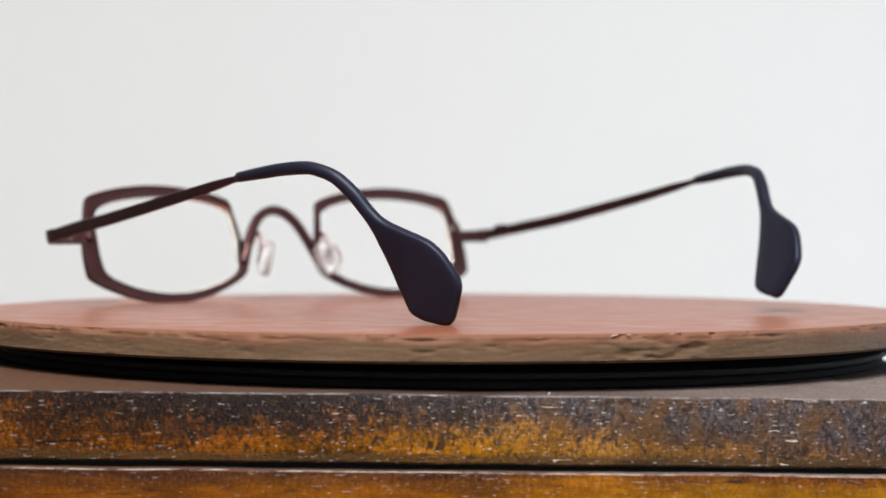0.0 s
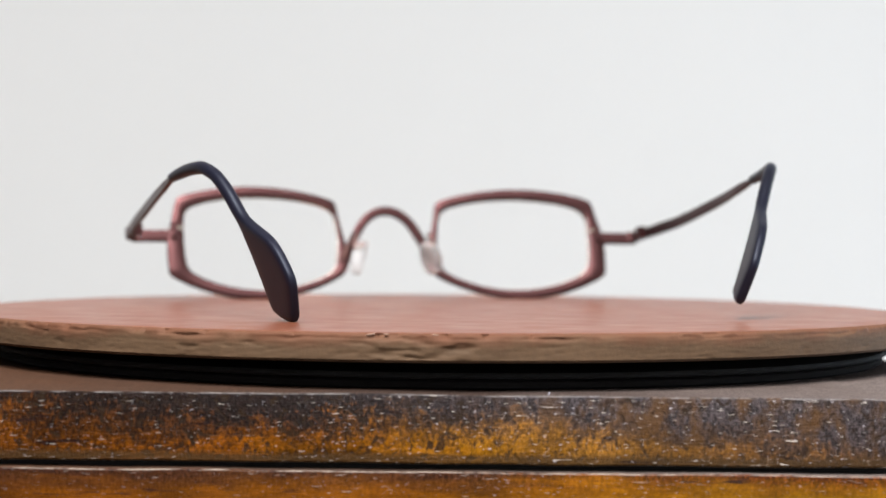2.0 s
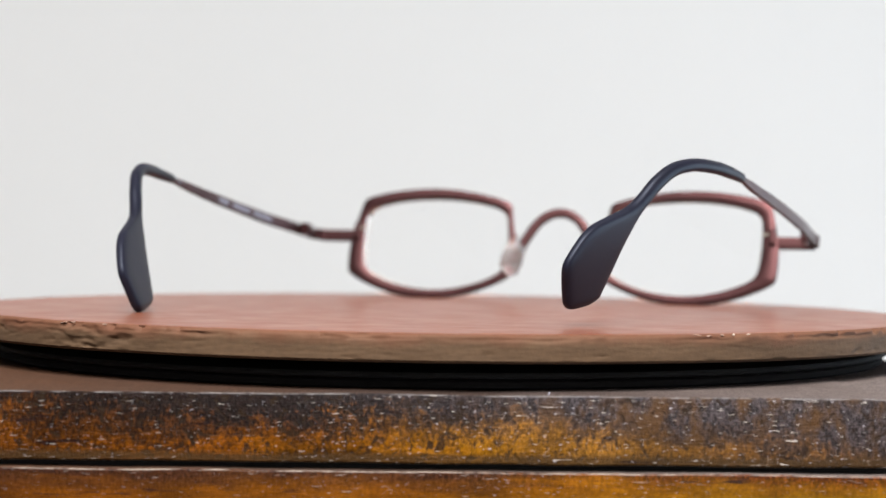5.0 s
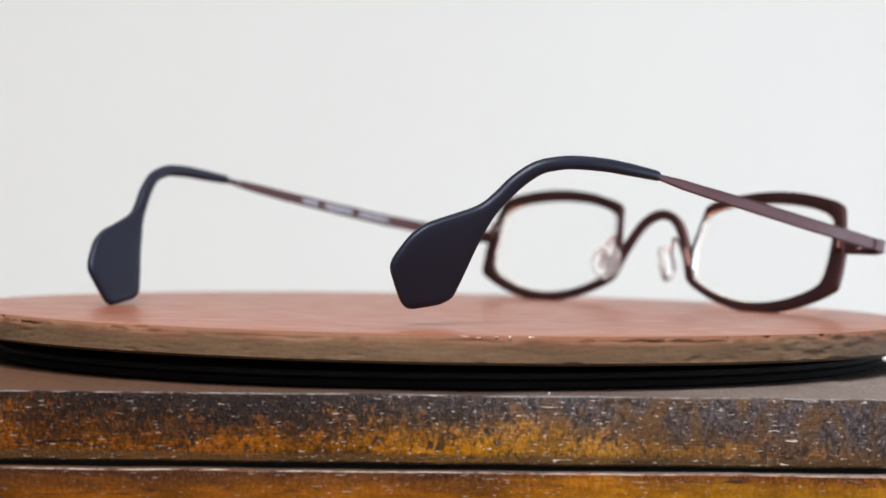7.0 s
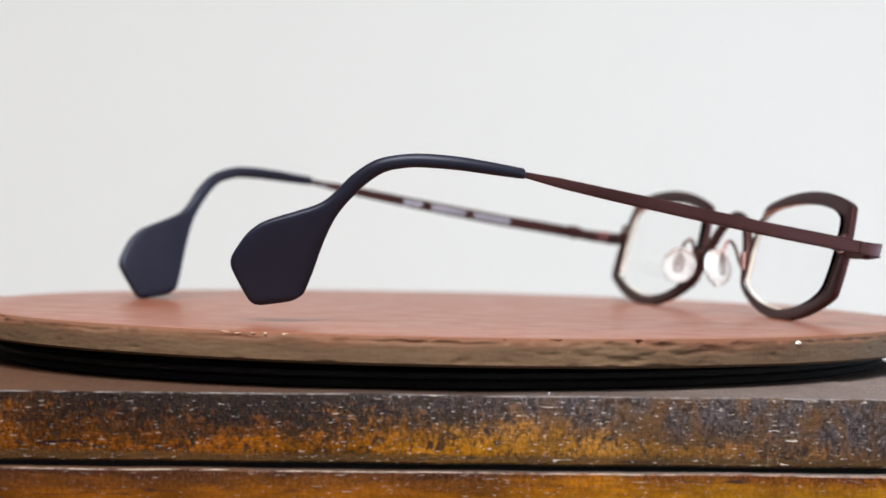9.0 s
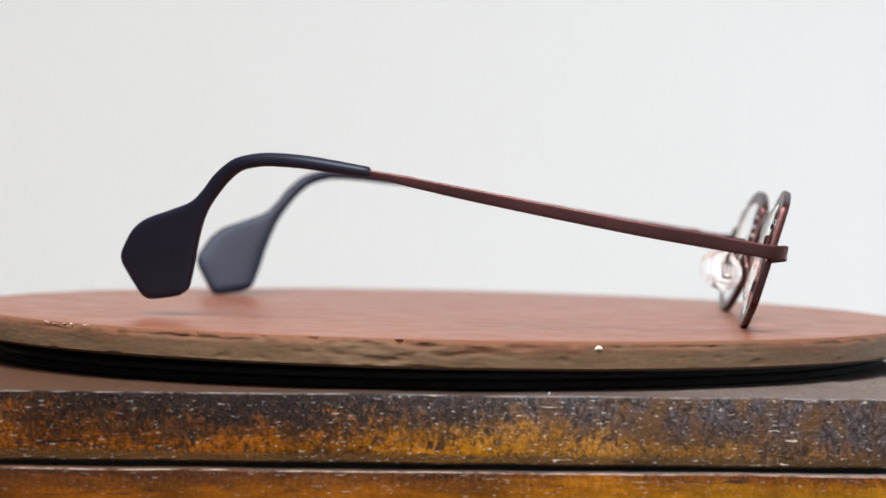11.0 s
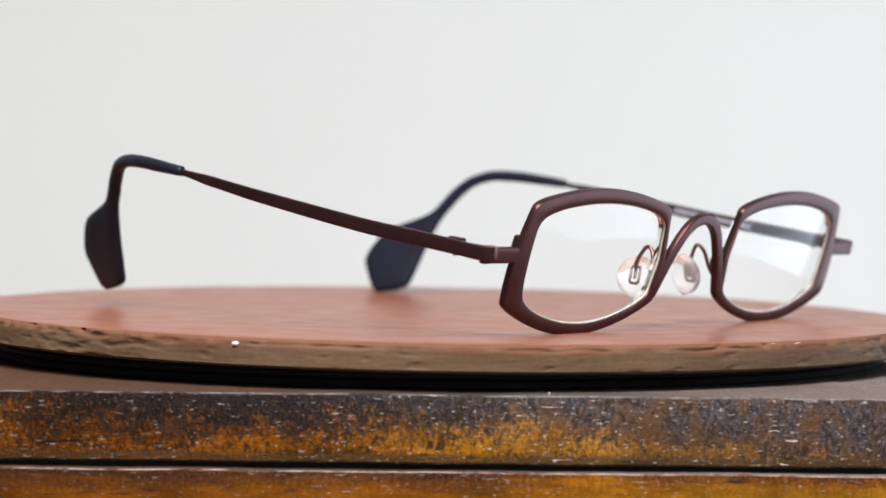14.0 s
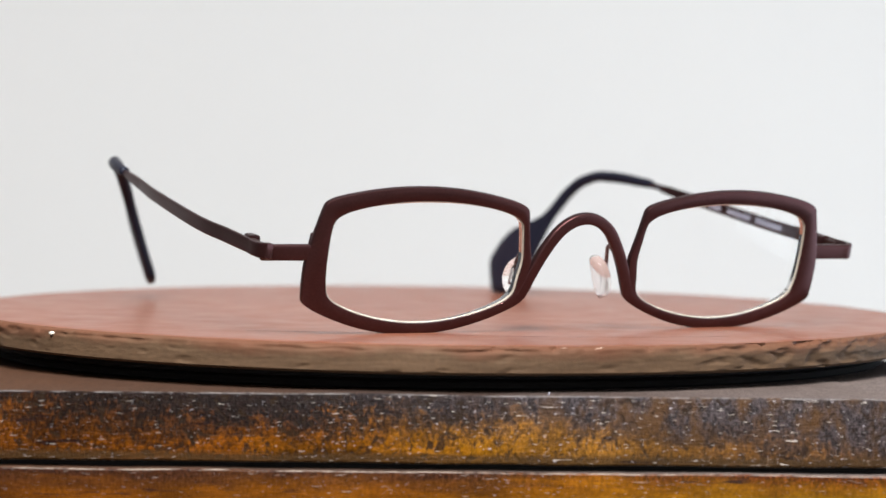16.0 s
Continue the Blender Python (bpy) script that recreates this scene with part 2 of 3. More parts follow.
def smooth_path(points, steps):
    """Catmull-Rom curve through the points."""
    p = [Vector(q) for q in points]
    p = [2 * p[0] - p[1]] + p + [2 * p[-1] - p[-2]]
    out = []
    for a, b, c, d in zip(p, p[1:], p[2:], p[3:]):
        for k in range(steps):
            t = k / steps
            out.append(0.5 * ((2 * b) + (c - a) * t + (2 * a - 5 * b + 4 * c - d) * t * t + (3 * b - a - 3 * c + d) * t ** 3))
    return out + [p[-2]]


def section(half_w, half_t, power=2.0, n=16):
    """A rounded section: power 2 is an ellipse, more is a box with round corners."""
    out = []
    for k in range(n):
        a = 2 * math.pi * k / n + math.pi / n
        c, s = math.cos(a), math.sin(a)
        out.append((math.copysign(abs(c) ** (2 / power), c) * half_w, math.copysign(abs(s) ** (2 / power), s) * half_t))
    return out


def sweep(path, up, half_w, half_t, power=2.0, n=16, bm=None):
    """A bar along a path; half_w across (along up), half_t the other way; each a number or a function of 0..1."""
    rings = []
    for i, p in enumerate(path):
        t = i / (len(path) - 1)
        d = (path[min(i + 1, len(path) - 1)] - path[max(i - 1, 0)]).normalized()
        side = d.cross(up).normalized()
        top = side.cross(d)
        w = half_w(t) if callable(half_w) else half_w
        h = half_t(t) if callable(half_t) else half_t
        rings.append([p + top * a + side * b for a, b in section(w, h, power, n)])
    return loft(rings, bm=bm)


def box_bm(x0, x1, y0, y1, z0, z1, bevel=0.0, seg=2):
    bm = bmesh.new()
    bmesh.ops.create_cube(bm, size=1.0)
    for v in bm.verts:
        v.co = Vector((x0 if v.co.x < 0 else x1, y0 if v.co.y < 0 else y1, z0 if v.co.z < 0 else z1))
    if bevel:
        bmesh.ops.bevel(bm, geom=list(bm.edges), offset=bevel, segments=seg, profile=0.6, affect="EDGES")
    return bm


# ---- the room ----
X0, X1, Y0, Y1, H = -1.6, 1.6, -2.1, 1.25, 1.3
GROUND = -0.75                      # the floor of the room; z = 0 is the table's top
WIN_Y, WIN_Z = (-0.76, 1.18), (-0.72, 0.46)


def room():
    def slab(name, mat, dims, label, cat):
        return tagged(flesh(name, box_bm(*dims), mat), label, cat, kind="structure")
    slab("floor", FLOOR, (X0 - 0.1, X1 + 0.1, Y0 - 0.1, Y1 + 0.1, GROUND - 0.05, GROUND), "plain brown floor", "floor")
    slab("wall_north", WALL, (X0 - 0.1, X1 + 0.1, Y1, Y1 + 0.1, GROUND, H), "plain off-white painted wall behind the turntable", "wall")
    slab("wall_south", DARK_WALL, (X0 - 0.1, X1 + 0.1, Y0 - 0.1, Y0, GROUND, H), "unseen wall, grey to limit light from the front", "wall")
    bm = bmesh.new()
    for dims in ((Y0, WIN_Y[0], GROUND, H), (WIN_Y[1], Y1, GROUND, H), (*WIN_Y, GROUND, WIN_Z[0]), (*WIN_Y, WIN_Z[1], H)):
        piece = box_bm(X1, X1 + 0.1, *dims)
        me = bpy.data.meshes.new("piece")
        piece.to_mesh(me)
        bm.from_mesh(me)
        bpy.data.meshes.remove(me)
    tagged(flesh("wall_east", bm, WALL), "plain off-white painted wall with a window opening", "wall", kind="structure")
    pane = tagged(flesh("window_1", box_bm(X1 + 0.06, X1 + 0.064, *WIN_Y, *WIN_Z), PANE), "plain clear window pane", "window", kind="structure")
    pane.visible_shadow = False
    slab("wall_west", SHADE_WALL, (X0 - 0.1, X0, Y0, Y1, GROUND, H), "unseen wall, dark to hold back light from the left", "wall")
    slab("ceiling", WALL, (X0 - 0.1, X1 + 0.1, Y0 - 0.1, Y1 + 0.1, H, H + 0.1), "plain white ceiling", "ceiling")
    panel = flesh("ceiling_light", box_bm(-0.51, 0.51, -0.51, 0.51, 0.0, 0.03, 0.004), WALL)
    panel.location, panel.rotation_euler = (-0.16, -1.02, H - 0.031), (0, 0, radians(46))
    tagged(panel, "square white ceiling light panel", "light", kind="structure")


def support_table():
    """The table that carries the box."""
    table = tagged(new("table"), "dark wooden table under the varnished box", "table")
    table.location = (0, 0, GROUND)
    part("tabletop", box_bm(-0.62, 0.33, -0.42, 0.52, -GROUND - 0.03, -GROUND, 0.003), TABLE, table)
    for x in (-0.58, 0.29):
        for y in (-0.38, 0.48):
            part("leg", box_bm(x - 0.025, x + 0.025, y - 0.025, y + 0.025, 0.0, -GROUND - 0.03, 0.003), TABLE, table)


support_table()
room()

# ---- wooden box ----
BOX_TOP = CAM_Z - 0.0350
BOX_FRONT = -0.1063
SPIN = -12.0324                     # degrees a second
START = -140.385                    # turn of the glasses at the start
AXIS = (5.23, 58.93)                # the turntable's axis in the glasses' own plan, mm


def rough_board(x0, x1, y0, y1, z0, z1, seed, r=0.0005, amp=0.00025):
    """A board with rounded, slightly uneven long edges."""
    xs = np.linspace(x0, x1, max(2, int((x1 - x0) / 0.003)))
    prof = []
    for cy, cz, a0 in ((y0 + r, z0 + r, 180), (y1 - r, z0 + r, 270), (y1 - r, z1 - r, 0), (y0 + r, z1 - r, 90)):
        for k in range(5):
            a = radians(a0 + k * 22.5)
            prof.append((cy + r * math.cos(a), cz + r * math.sin(a)))
    rings = []
    for x in xs:
        ring = []
        for y, z in prof:
            q = Vector((x * 60, y * 90 + seed, z * 90))
            s = noise.noise(q) * amp + noise.noise(q * 4.3) * amp * 0.5
            ring.append(Vector((x, y + (s if y < y0 + 2 * r else 0), z + s * 0.6)))
        rings.append(ring)
    return loft(rings)


def wooden_box():
    box = tagged(new("wooden_box"), "old varnished wooden box with dark worn top edge under the turntable", "box")
    box.location = (0, 0, 0)
    lid_z0 = BOX_TOP - 0.0124
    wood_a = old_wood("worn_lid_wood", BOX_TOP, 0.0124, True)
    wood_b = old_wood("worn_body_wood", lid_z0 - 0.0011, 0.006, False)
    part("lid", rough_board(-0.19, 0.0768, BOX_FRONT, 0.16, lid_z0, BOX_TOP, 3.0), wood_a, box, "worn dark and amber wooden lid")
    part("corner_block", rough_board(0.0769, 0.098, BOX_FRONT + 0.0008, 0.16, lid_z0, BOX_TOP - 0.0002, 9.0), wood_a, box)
    part("body", rough_board(-0.20, 0.11, BOX_FRONT - 0.0012, 0.165, 0.0, lid_z0 - 0.0011, 21.0), wood_b, box, "amber varnished wooden body")
    part("seam", box_bm(-0.188, 0.097, BOX_FRONT + 0.003, 0.158, lid_z0 - 0.0012, lid_z0 + 0.0002), BLACK, box, "dark gap under the lid")
    return box


wooden_box()

# ---- turntable ----
TILT_Y = 0.0110                     # the disc leans a little on its axis
DISC_MID = -25.50                   # height of the disc's face on the axis, mm from the lens
DISC_R = 0.1051
DISC_H = 0.00525
DISC_Z = CAM_Z + DISC_MID / 1000


def lathe(profile, n, shift=None):
    """Rings turned about z; the shift moves each point by its angle and place."""
    rings = []
    for r, z in profile:
        ring = []
        for k in range(n):
            a = 2 * math.pi * k / n
            rr, zz = (r, z) if shift is None else shift(r, z, a)
            ring.append(Vector((rr * math.cos(a), rr * math.sin(a), zz)))
        rings.append(ring)
    return loft(rings)


def lean(bm):
    for v in bm.verts:
        v.co.z += TILT_Y * v.co.y
    return bm


def turntable():
    table = tagged(new("turntable"), "low black plastic turntable standing on the wooden box", "turntable")
    table.location = (0, 0, BOX_TOP)
    part("base", lathe([(0.080, 0.0), (0.0968, 0.0), (0.0973, 0.0004), (0.0973, 0.0013), (0.0968, 0.0017), (0.080, 0.0017)], 160), MATT_BLACK, table, "matt black round base")
    top = DISC_Z - DISC_H - BOX_TOP - TILT_Y * 0.098
    platter = part("platter", lathe([(0.030, top - 0.0013), (0.0977, top - 0.0013), (0.0984, top - 0.0010), (0.0986, top - 0.0006),
                                     (0.0983, top - 0.0001), (0.0975, top), (0.030, top)], 160), BLACK, table, "thin black rotating platter")
    return table, platter


def clay_disc():
    disc = tagged(new("clay_disc"), "round red clay disc with a chipped tan edge", "disc")
    disc.location = (0, 0, DISC_Z)

    def worn(r, z, a):
        if r < DISC_R - 0.003:
            return r, z
        ca, sa = math.cos(a), math.sin(a)
        q = Vector((ca * 9, sa * 9, z * 400))
        e = noise.noise(q) * 0.00012 + noise.noise(q * 5.0) * 0.00006
        # badly chipped stretches
        rough_part = sum(f * math.exp(-((math.degrees(a) - mid) / wide) ** 2) for mid, wide, f in ((284, 15, 1.0), (72, 6, 0.75), (180, 9, 0.6)))
        nick = max(0.0, noise.noise(Vector((ca * 20, sa * 20, 5.0)))) * 0.8 + max(0.0, noise.noise(Vector((ca * 75, sa * 75, 2.0))) - 0.05) * 0.8
        nick *= 1 + 0.6 * rough_part
        on_side = r > DISC_R - 0.0004
        edge = max(0.0, min(1.0, (z + 0.0013) / 0.0010)) if on_side else 0.0
        if not on_side:
            return r + e, z + e * 0.3
        # shallow gouges with sharp upper lips
        g = noise.noise(Vector((ca * 22 + 3, sa * 22, z * 620 + 4))) + 0.4 * noise.noise(Vector((ca * 60, sa * 60, z * 1300)))
        gouge = min(0.45, max(0.0, g + 0.12)) * rough_part + 0.5 * max(0.0, g - 0.42)
        # a worn groove just under the lip, in stretches
        groove = max(0.0, noise.noise(Vector((ca * 7, sa * 7, 3.0))) + 0.05)
        low = z + 0.0009 + 0.0005 * noise.noise(Vector((ca * 26, sa * 26, 7.0)))
        under = groove * math.exp(-(low / 0.00035) ** 2)
        return r + e - 0.0013 * nick * edge - 0.0016 * gouge - 0.0006 * under, z - 0.0006 * nick * edge + e * 0.3

    side = lathe([(DISC_R - 0.004, -DISC_H), (DISC_R - 0.0007, -DISC_H), (DISC_R - 0.0002, -DISC_H + 0.0003)]
                 + [(DISC_R + 0.0001, -DISC_H + 0.0003 + 0.00022 * k) for k in range(1, 21)]
                 + [(DISC_R, -0.0003), (DISC_R - 0.0002, -0.0001), (DISC_R - 0.0009, -0.00002), (DISC_R - 0.004, -0.0002)], 900, worn)
    part("edge", lean(side), CLAY_EDGE, disc, "rough tan clay edge with chips")

    def face(r, z, a):
        if r > DISC_R - 0.0035:
            q = Vector((math.cos(a) * 30, math.sin(a) * 30, 8.0))
            return r + 0.0004 * noise.noise(q) + 0.0003 * noise.noise(q * 3), z
        return r, z
    top = lathe([(0.002, -0.003), (DISC_R - 0.0018, -0.003), (DISC_R - 0.0015, -0.0001), (DISC_R - 0.0019, 0.00004), (DISC_R - 0.004, 0.00008), (0.06, 0.00008), (0.002, 0.00008)], 360, face)
    part("face", lean(top), CLAY_TOP, disc, "smooth red clay face")

    # small bright chips on the rim
    for lx, ly, lz, size in ((-94.7, 25.75, -26.85, 0.0007), (-77.1, 124.7, -24.9, 0.00026), (-80.0, 122.4, -24.95, 0.00020)):
        bm = bmesh.new()
        bmesh.ops.create_icosphere(bm, subdivisions=2, radius=size)
        for v in bm.verts:
            v.co *= 1 + 0.5 * noise.noise(v.co * 3000)
            v.co.z *= 0.6
        x, y = lx - AXIS[0], ly - AXIS[1]
        k = DISC_R * 1000 / math.hypot(x, y)
        bmesh.ops.translate(bm, verts=bm.verts, vec=Vector((x * k / 1000, y * k / 1000, (lz - DISC_MID) / 1000)))
        part("chip", bm, SPECK, disc, "white chipped spot")
    # pale slivers added along the lip in place of its small highlights
    rnd = random.Random(4)
    for around, count in ((71.6, 3), (140.0, 5), (255.0, 3)):
        for _ in range(count):
            a = radians(around + rnd.uniform(-4.5, 4.5))
            mid = Vector(((DISC_R - 0.0003) * math.cos(a), (DISC_R - 0.0003) * math.sin(a), -0.0001 + TILT_Y * DISC_R * math.sin(a) - rnd.uniform(0, 0.0004)))
            way = Vector((-math.sin(a), math.cos(a), rnd.uniform(-0.25, 0.25))) * rnd.uniform(0.0003, 0.0009)
            part("lip_glint", sweep([mid - way, mid - way * 0.4, mid + way * 0.5, mid + way], Vector((0, 0, 1)), lambda t: 0.00004 + 0.00010 * math.sin(math.pi * min(1, t + 0.1)), 0.00025, 2, 6), GLINT_CLAY, disc)
    # a hairline crack across the face
    path = [Vector(((x - AXIS[0]) / 1000, (y - AXIS[1]) / 1000, 0.00006 + TILT_Y * (y - AXIS[1]) / 1000))
            for x, y in smooth_path_2d([(-62, 8), (-40, -4), (-22, -17), (0, -26), (22, -30)], 10)]
    part("crack", sweep(path, Vector((0, 0, 1)), 0.00005, 0.00016, 2, 6), DARK_METAL, disc, "hairline crack")
    return disc


def smooth_path_2d(points, steps):
    return [(p.x, p.y) for p in smooth_path([(x, y, 0) for x, y in points], steps)]


def lint():
    bm = bmesh.new()
    bmesh.ops.create_icosphere(bm, subdivisions=2, radius=0.0002)
    for v in bm.verts:
        v.co *= 1 + 0.6 * noise.noise(v.co * 4000)
        v.co.z = 0.0002 + v.co.z * 1.4
        v.co.x += 0.5 * v.co.z
    speck = tagged(flesh("lint_speck", bm, MARK), "tiny pale speck of lint on the worn box lid", "lint")
    speck.location = (0.0193, BOX_FRONT + 0.0016, BOX_TOP)


lint()
TURNTABLE, PLATTER = turntable()
CLAY_DISC = clay_disc()

# ---- glasses ----
# plan in millimetres: x to the wearer's left, y to the back, z from the lens height
SLOPE = 0.3104
NORM = math.hypot(1, SLOPE)


def gl(x, y, z):
    return Vector(((x - AXIS[0]) / 1000, (y - AXIS[1]) / 1000, (z - DISC_MID) / 1000))


def on_front(x, s, n=0.0):
    """A point of the leaning front: x across, s up the slope, n out of its back."""
    z = -12 + s / NORM + n * SLOPE / NORM
    y = -13.78 - SLOPE * (-12 + s / NORM) + n / NORM
    if x < -11:                     # the right half is bent back a little
        y += 0.066 * (-11 - x)
        x -= 0.02 * (-11 - x)
    return gl(x, y, z)


def arc(a, b, sag, steps=24):
    """From a to b with a sagitta to the left of the way."""
    ax, ay = a
    bx, by = b
    dx, dy = bx - ax, by - ay
    n = math.hypot(dx, dy)
    return [(ax + dx * t - dy / n * sag * 4 * t * (1 - t), ay + dy * t + dx / n * sag * 4 * t * (1 - t)) for t in (k / steps for k in range(steps))]


def outline(corners, sags, round_by):
    """A closed outline of bowed sides with rounded corners."""
    pts = []
    for k, c in enumerate(corners):
        pts += arc(c, corners[(k + 1) % len(corners)], sags[k])
    p = np.array(pts)
    for _ in range(round_by):
        p = 0.25 * np.roll(p, 1, 0) + 0.5 * p + 0.25 * np.roll(p, -1, 0)
    return p


def by_angle(poly, centre, n):
    """The outline's points at n even angles about the centre."""
    q = poly - np.array(centre)
    a, r = np.arctan2(q[:, 1], q[:, 0]), np.hypot(q[:, 0], q[:, 1])
    o = np.argsort(a)
    a, r = a[o], r[o]
    a, r = np.r_[a - 2 * np.pi, a, a + 2 * np.pi], np.r_[r, r, r]
    t = np.linspace(-np.pi, np.pi, n, endpoint=False)
    rr = np.interp(t, a, r)
    return np.c_[centre[0] + rr * np.cos(t), centre[1] + rr * np.sin(t)]


CENTRE = (33.2, -0.6)
RIM_OUT = by_angle(outline([(53.5, 11.8), (13.2, 11.0), (11.0, 0.0), (11.5, -8.4), (55.9, -8.6), (56.2, 0.0)], [-3.15, 0.15, 0.2, -6.3, -0.2, -0.15], 3), CENTRE, 240)
RIM_IN = by_angle(outline([(51.6, 9.3), (13.9, 9.0), (12.7, 0.0), (13.6, -7.8), (51.0, -8.2), (52.1, 0.0)], [-2.9, 0.1, 0.25, -4.75, -0.3, -0.2], 22), CENTRE, 240)
THICK = 1.5


def rim(side, parent):
    rings = []
    for (ox, oy), (ix, iy) in zip(RIM_OUT, RIM_IN):
        d = Vector((ox - ix, oy - iy)).normalized()
        ring = []
        for (px, py), out in (((ix, iy), -1), ((ox, oy), 1)):
            b = 0.28
            steps = [(-THICK, b), (-THICK + b * 0.3, b * 0.3), (-THICK + b, 0), (-b, 0), (-b * 0.3, b * 0.3), (0, b)]
            for n, inset in (steps if out > 0 else steps[::-1]):
                ring.append(on_front(side * (px - out * d.x * inset), py - out * d.y * inset, n))
        rings.append(ring)
    return part("rim", loft(rings, closed=True), FRAME_METAL, parent)


def lens(side, parent):
    """A curved lens; its frosted bevel shows as a pale line inside the rim."""
    bm = bmesh.new()
    R = 130.0

    def sheet(off, grow):
        rings = []
        for k in range(1, 11):
            f = k / 10
            ring = []
            for ix, iy in RIM_IN[::3]:
                dx, dy = ix - CENTRE[0], iy - CENTRE[1]
                g = (1 + grow / math.hypot(dx, dy)) * f
                dx, dy = dx * g, dy * g
                ring.append(bm.verts.new(on_front(side * (CENTRE[0] + dx), CENTRE[1] + dy, off + (dx * dx + dy * dy) / (2 * R))))
            rings.append(ring)
        mid = bm.verts.new(on_front(side * CENTRE[0], CENTRE[1], off))
        m = len(rings[0])
        for i in range(m):
            bm.faces.new((mid, rings[0][i], rings[0][(i + 1) % m]))
            for a, b in zip(rings, rings[1:]):
                bm.faces.new((a[i], b[i], b[(i + 1) % m], a[(i + 1) % m]))
        return rings[-1]
    a, b = sheet(-2.2, -0.12), sheet(-0.7, -0.12)
    for i in range(len(a)):
        j = (i + 1) % len(a)
        bm.faces.new((a[i], a[j], b[j], b[i]))
    glass = part("lens", bm, LENS, parent, "clear curved spectacle lens", 60)
    glass.visible_shadow = False
    rings = []
    for ix, iy in RIM_IN:
        d = Vector((ix - CENTRE[0], iy - CENTRE[1])).normalized()
        rings.append([on_front(side * (ix + d.x * q), iy + d.y * q, n) for q, n in ((0.08, -1.25), (-0.17, -1.1), (-0.22, -0.8), (0.08, -0.6))])
    part("lens_edge", loft(rings, closed=True), CREAM, glass, "pale frosted lens edge")
    return glass


def capsule(a, b, r, n=14):
    """A pin with round ends."""
    d = (b - a).normalized()
    side = d.orthogonal().normalized()
    other = d.cross(side)
    rings = []
    for at, rr in ((-0.0, 0.25), (0.12, 0.7), (0.4, 1.0)):
        rings.append((a + d * r * at, rr))
    rings += [(b - d * r * at, rr) for at, rr in ((0.4, 1.0), (0.12, 0.7), (0.0, 0.25))]
    return loft([[c + (side * math.cos(2 * math.pi * k / n) + other * math.sin(2 * math.pi * k / n)) * r * q for k in range(n)] for c, q in rings])


# stations of an ear tip: outer edge and inner edge of its side view, then half its thickness
TIP = [((69.6, 5.45), (69.6, 3.35), 1.05), ((76.8, 6.72), (76.8, 4.2), 1.25), ((82.7, 7.58), (82.7, 4.94), 1.3), ((88.9, 8.0), (88.8, 5.36), 1.3),
       ((93.6, 7.65), (91.9, 5.2), 1.3), ((97.4, 6.5), (95.2, 4.4), 1.3), ((101.0, 3.7), (98.2, 2.1), 1.3), ((103.6, 0.6), (100.6, -0.7), 1.3),
       ((106.2, -1.7), (102.2, -2.9), 1.2), ((110.8, -3.5), (103.6, -5.6), 1.2), ((116.5, -5.4), (104.6, -8.6), 1.2), ((119.1, -7.6), (105.3, -11.3), 1.2),
       ((122.1, -13.0), (106.0, -14.6), 1.2), ((119.3, -17.8), (106.9, -17.8), 1.2), ((117.5, -20.6), (107.4, -19.4), 1.2), ((116.4, -21.4), (108.7, -20.3), 0.8)]
WAY = {1: ([-4, 10, 20, 32, 45, 58, 70, 90], [66.4, 67.1, 67.4, 67.6, 67.7, 67.6, 67.3, 65.0]),
       -1: ([-4, 10, 20, 32, 45, 58, 70, 90], [-66.4, -67.2, -67.7, -67.7, -67.0, -66.0, -65.2, -63.0])}
DROP = {1: ([0, 70, 90, 104, 124], [0.0, -1.1, -1.5, -3.0, -3.4]), -1: ([0, 124], [0.0, 0.0])}


LEAN = {1: (51.0, 0.30, -0.17, -24.7), -1: (-43.6, -0.325, 0.30, -21.3)}


def temple_point(side, y, z):
    """Sets a point of the side view at its place across: straight arm first, then the ear tip, which leans inwards downwards."""
    ys, xs = WAY[side]
    x = float(np.interp(y, ys, xs))
    z += float(np.interp(y, *DROP[side]))
    low, by_z, by_y, z_low = LEAN[side]
    tip_x = low + by_z * (z - z_low) + by_y * (y - 112)
    w = min(1.0, max(0.0, (y - 72) / 29))
    w = w * w * (3 - 2 * w)
    if side > 0:                    # this tip is bent a little tighter
        y -= 0.8 * w * min(1.0, max(0.0, (z + 24) / 15))
    return x + (tip_x - x) * w, y, z


def tip_edge(points):
    """An edge of the ear tip: a smooth bend, then the paddle's straight facets with rounded corners."""
    bend = smooth_path(points, 6)
    p = np.array(points)
    k = np.arange(len(p))
    at = np.linspace(0, len(p) - 1, len(bend))
    facet = np.stack([np.interp(at, k, p[:, i]) for i in range(3)], 1)
    for _ in range(4):
        facet[1:-1] = 0.25 * facet[:-2] + 0.5 * facet[1:-1] + 0.25 * facet[2:]
    out = []
    for t, a, b in zip(at, bend, facet):
        w = min(1.0, max(0.0, (t - 8.5) / 2.0))
        out.append(a.lerp(Vector(b), w * w * (3 - 2 * w)))
    return out


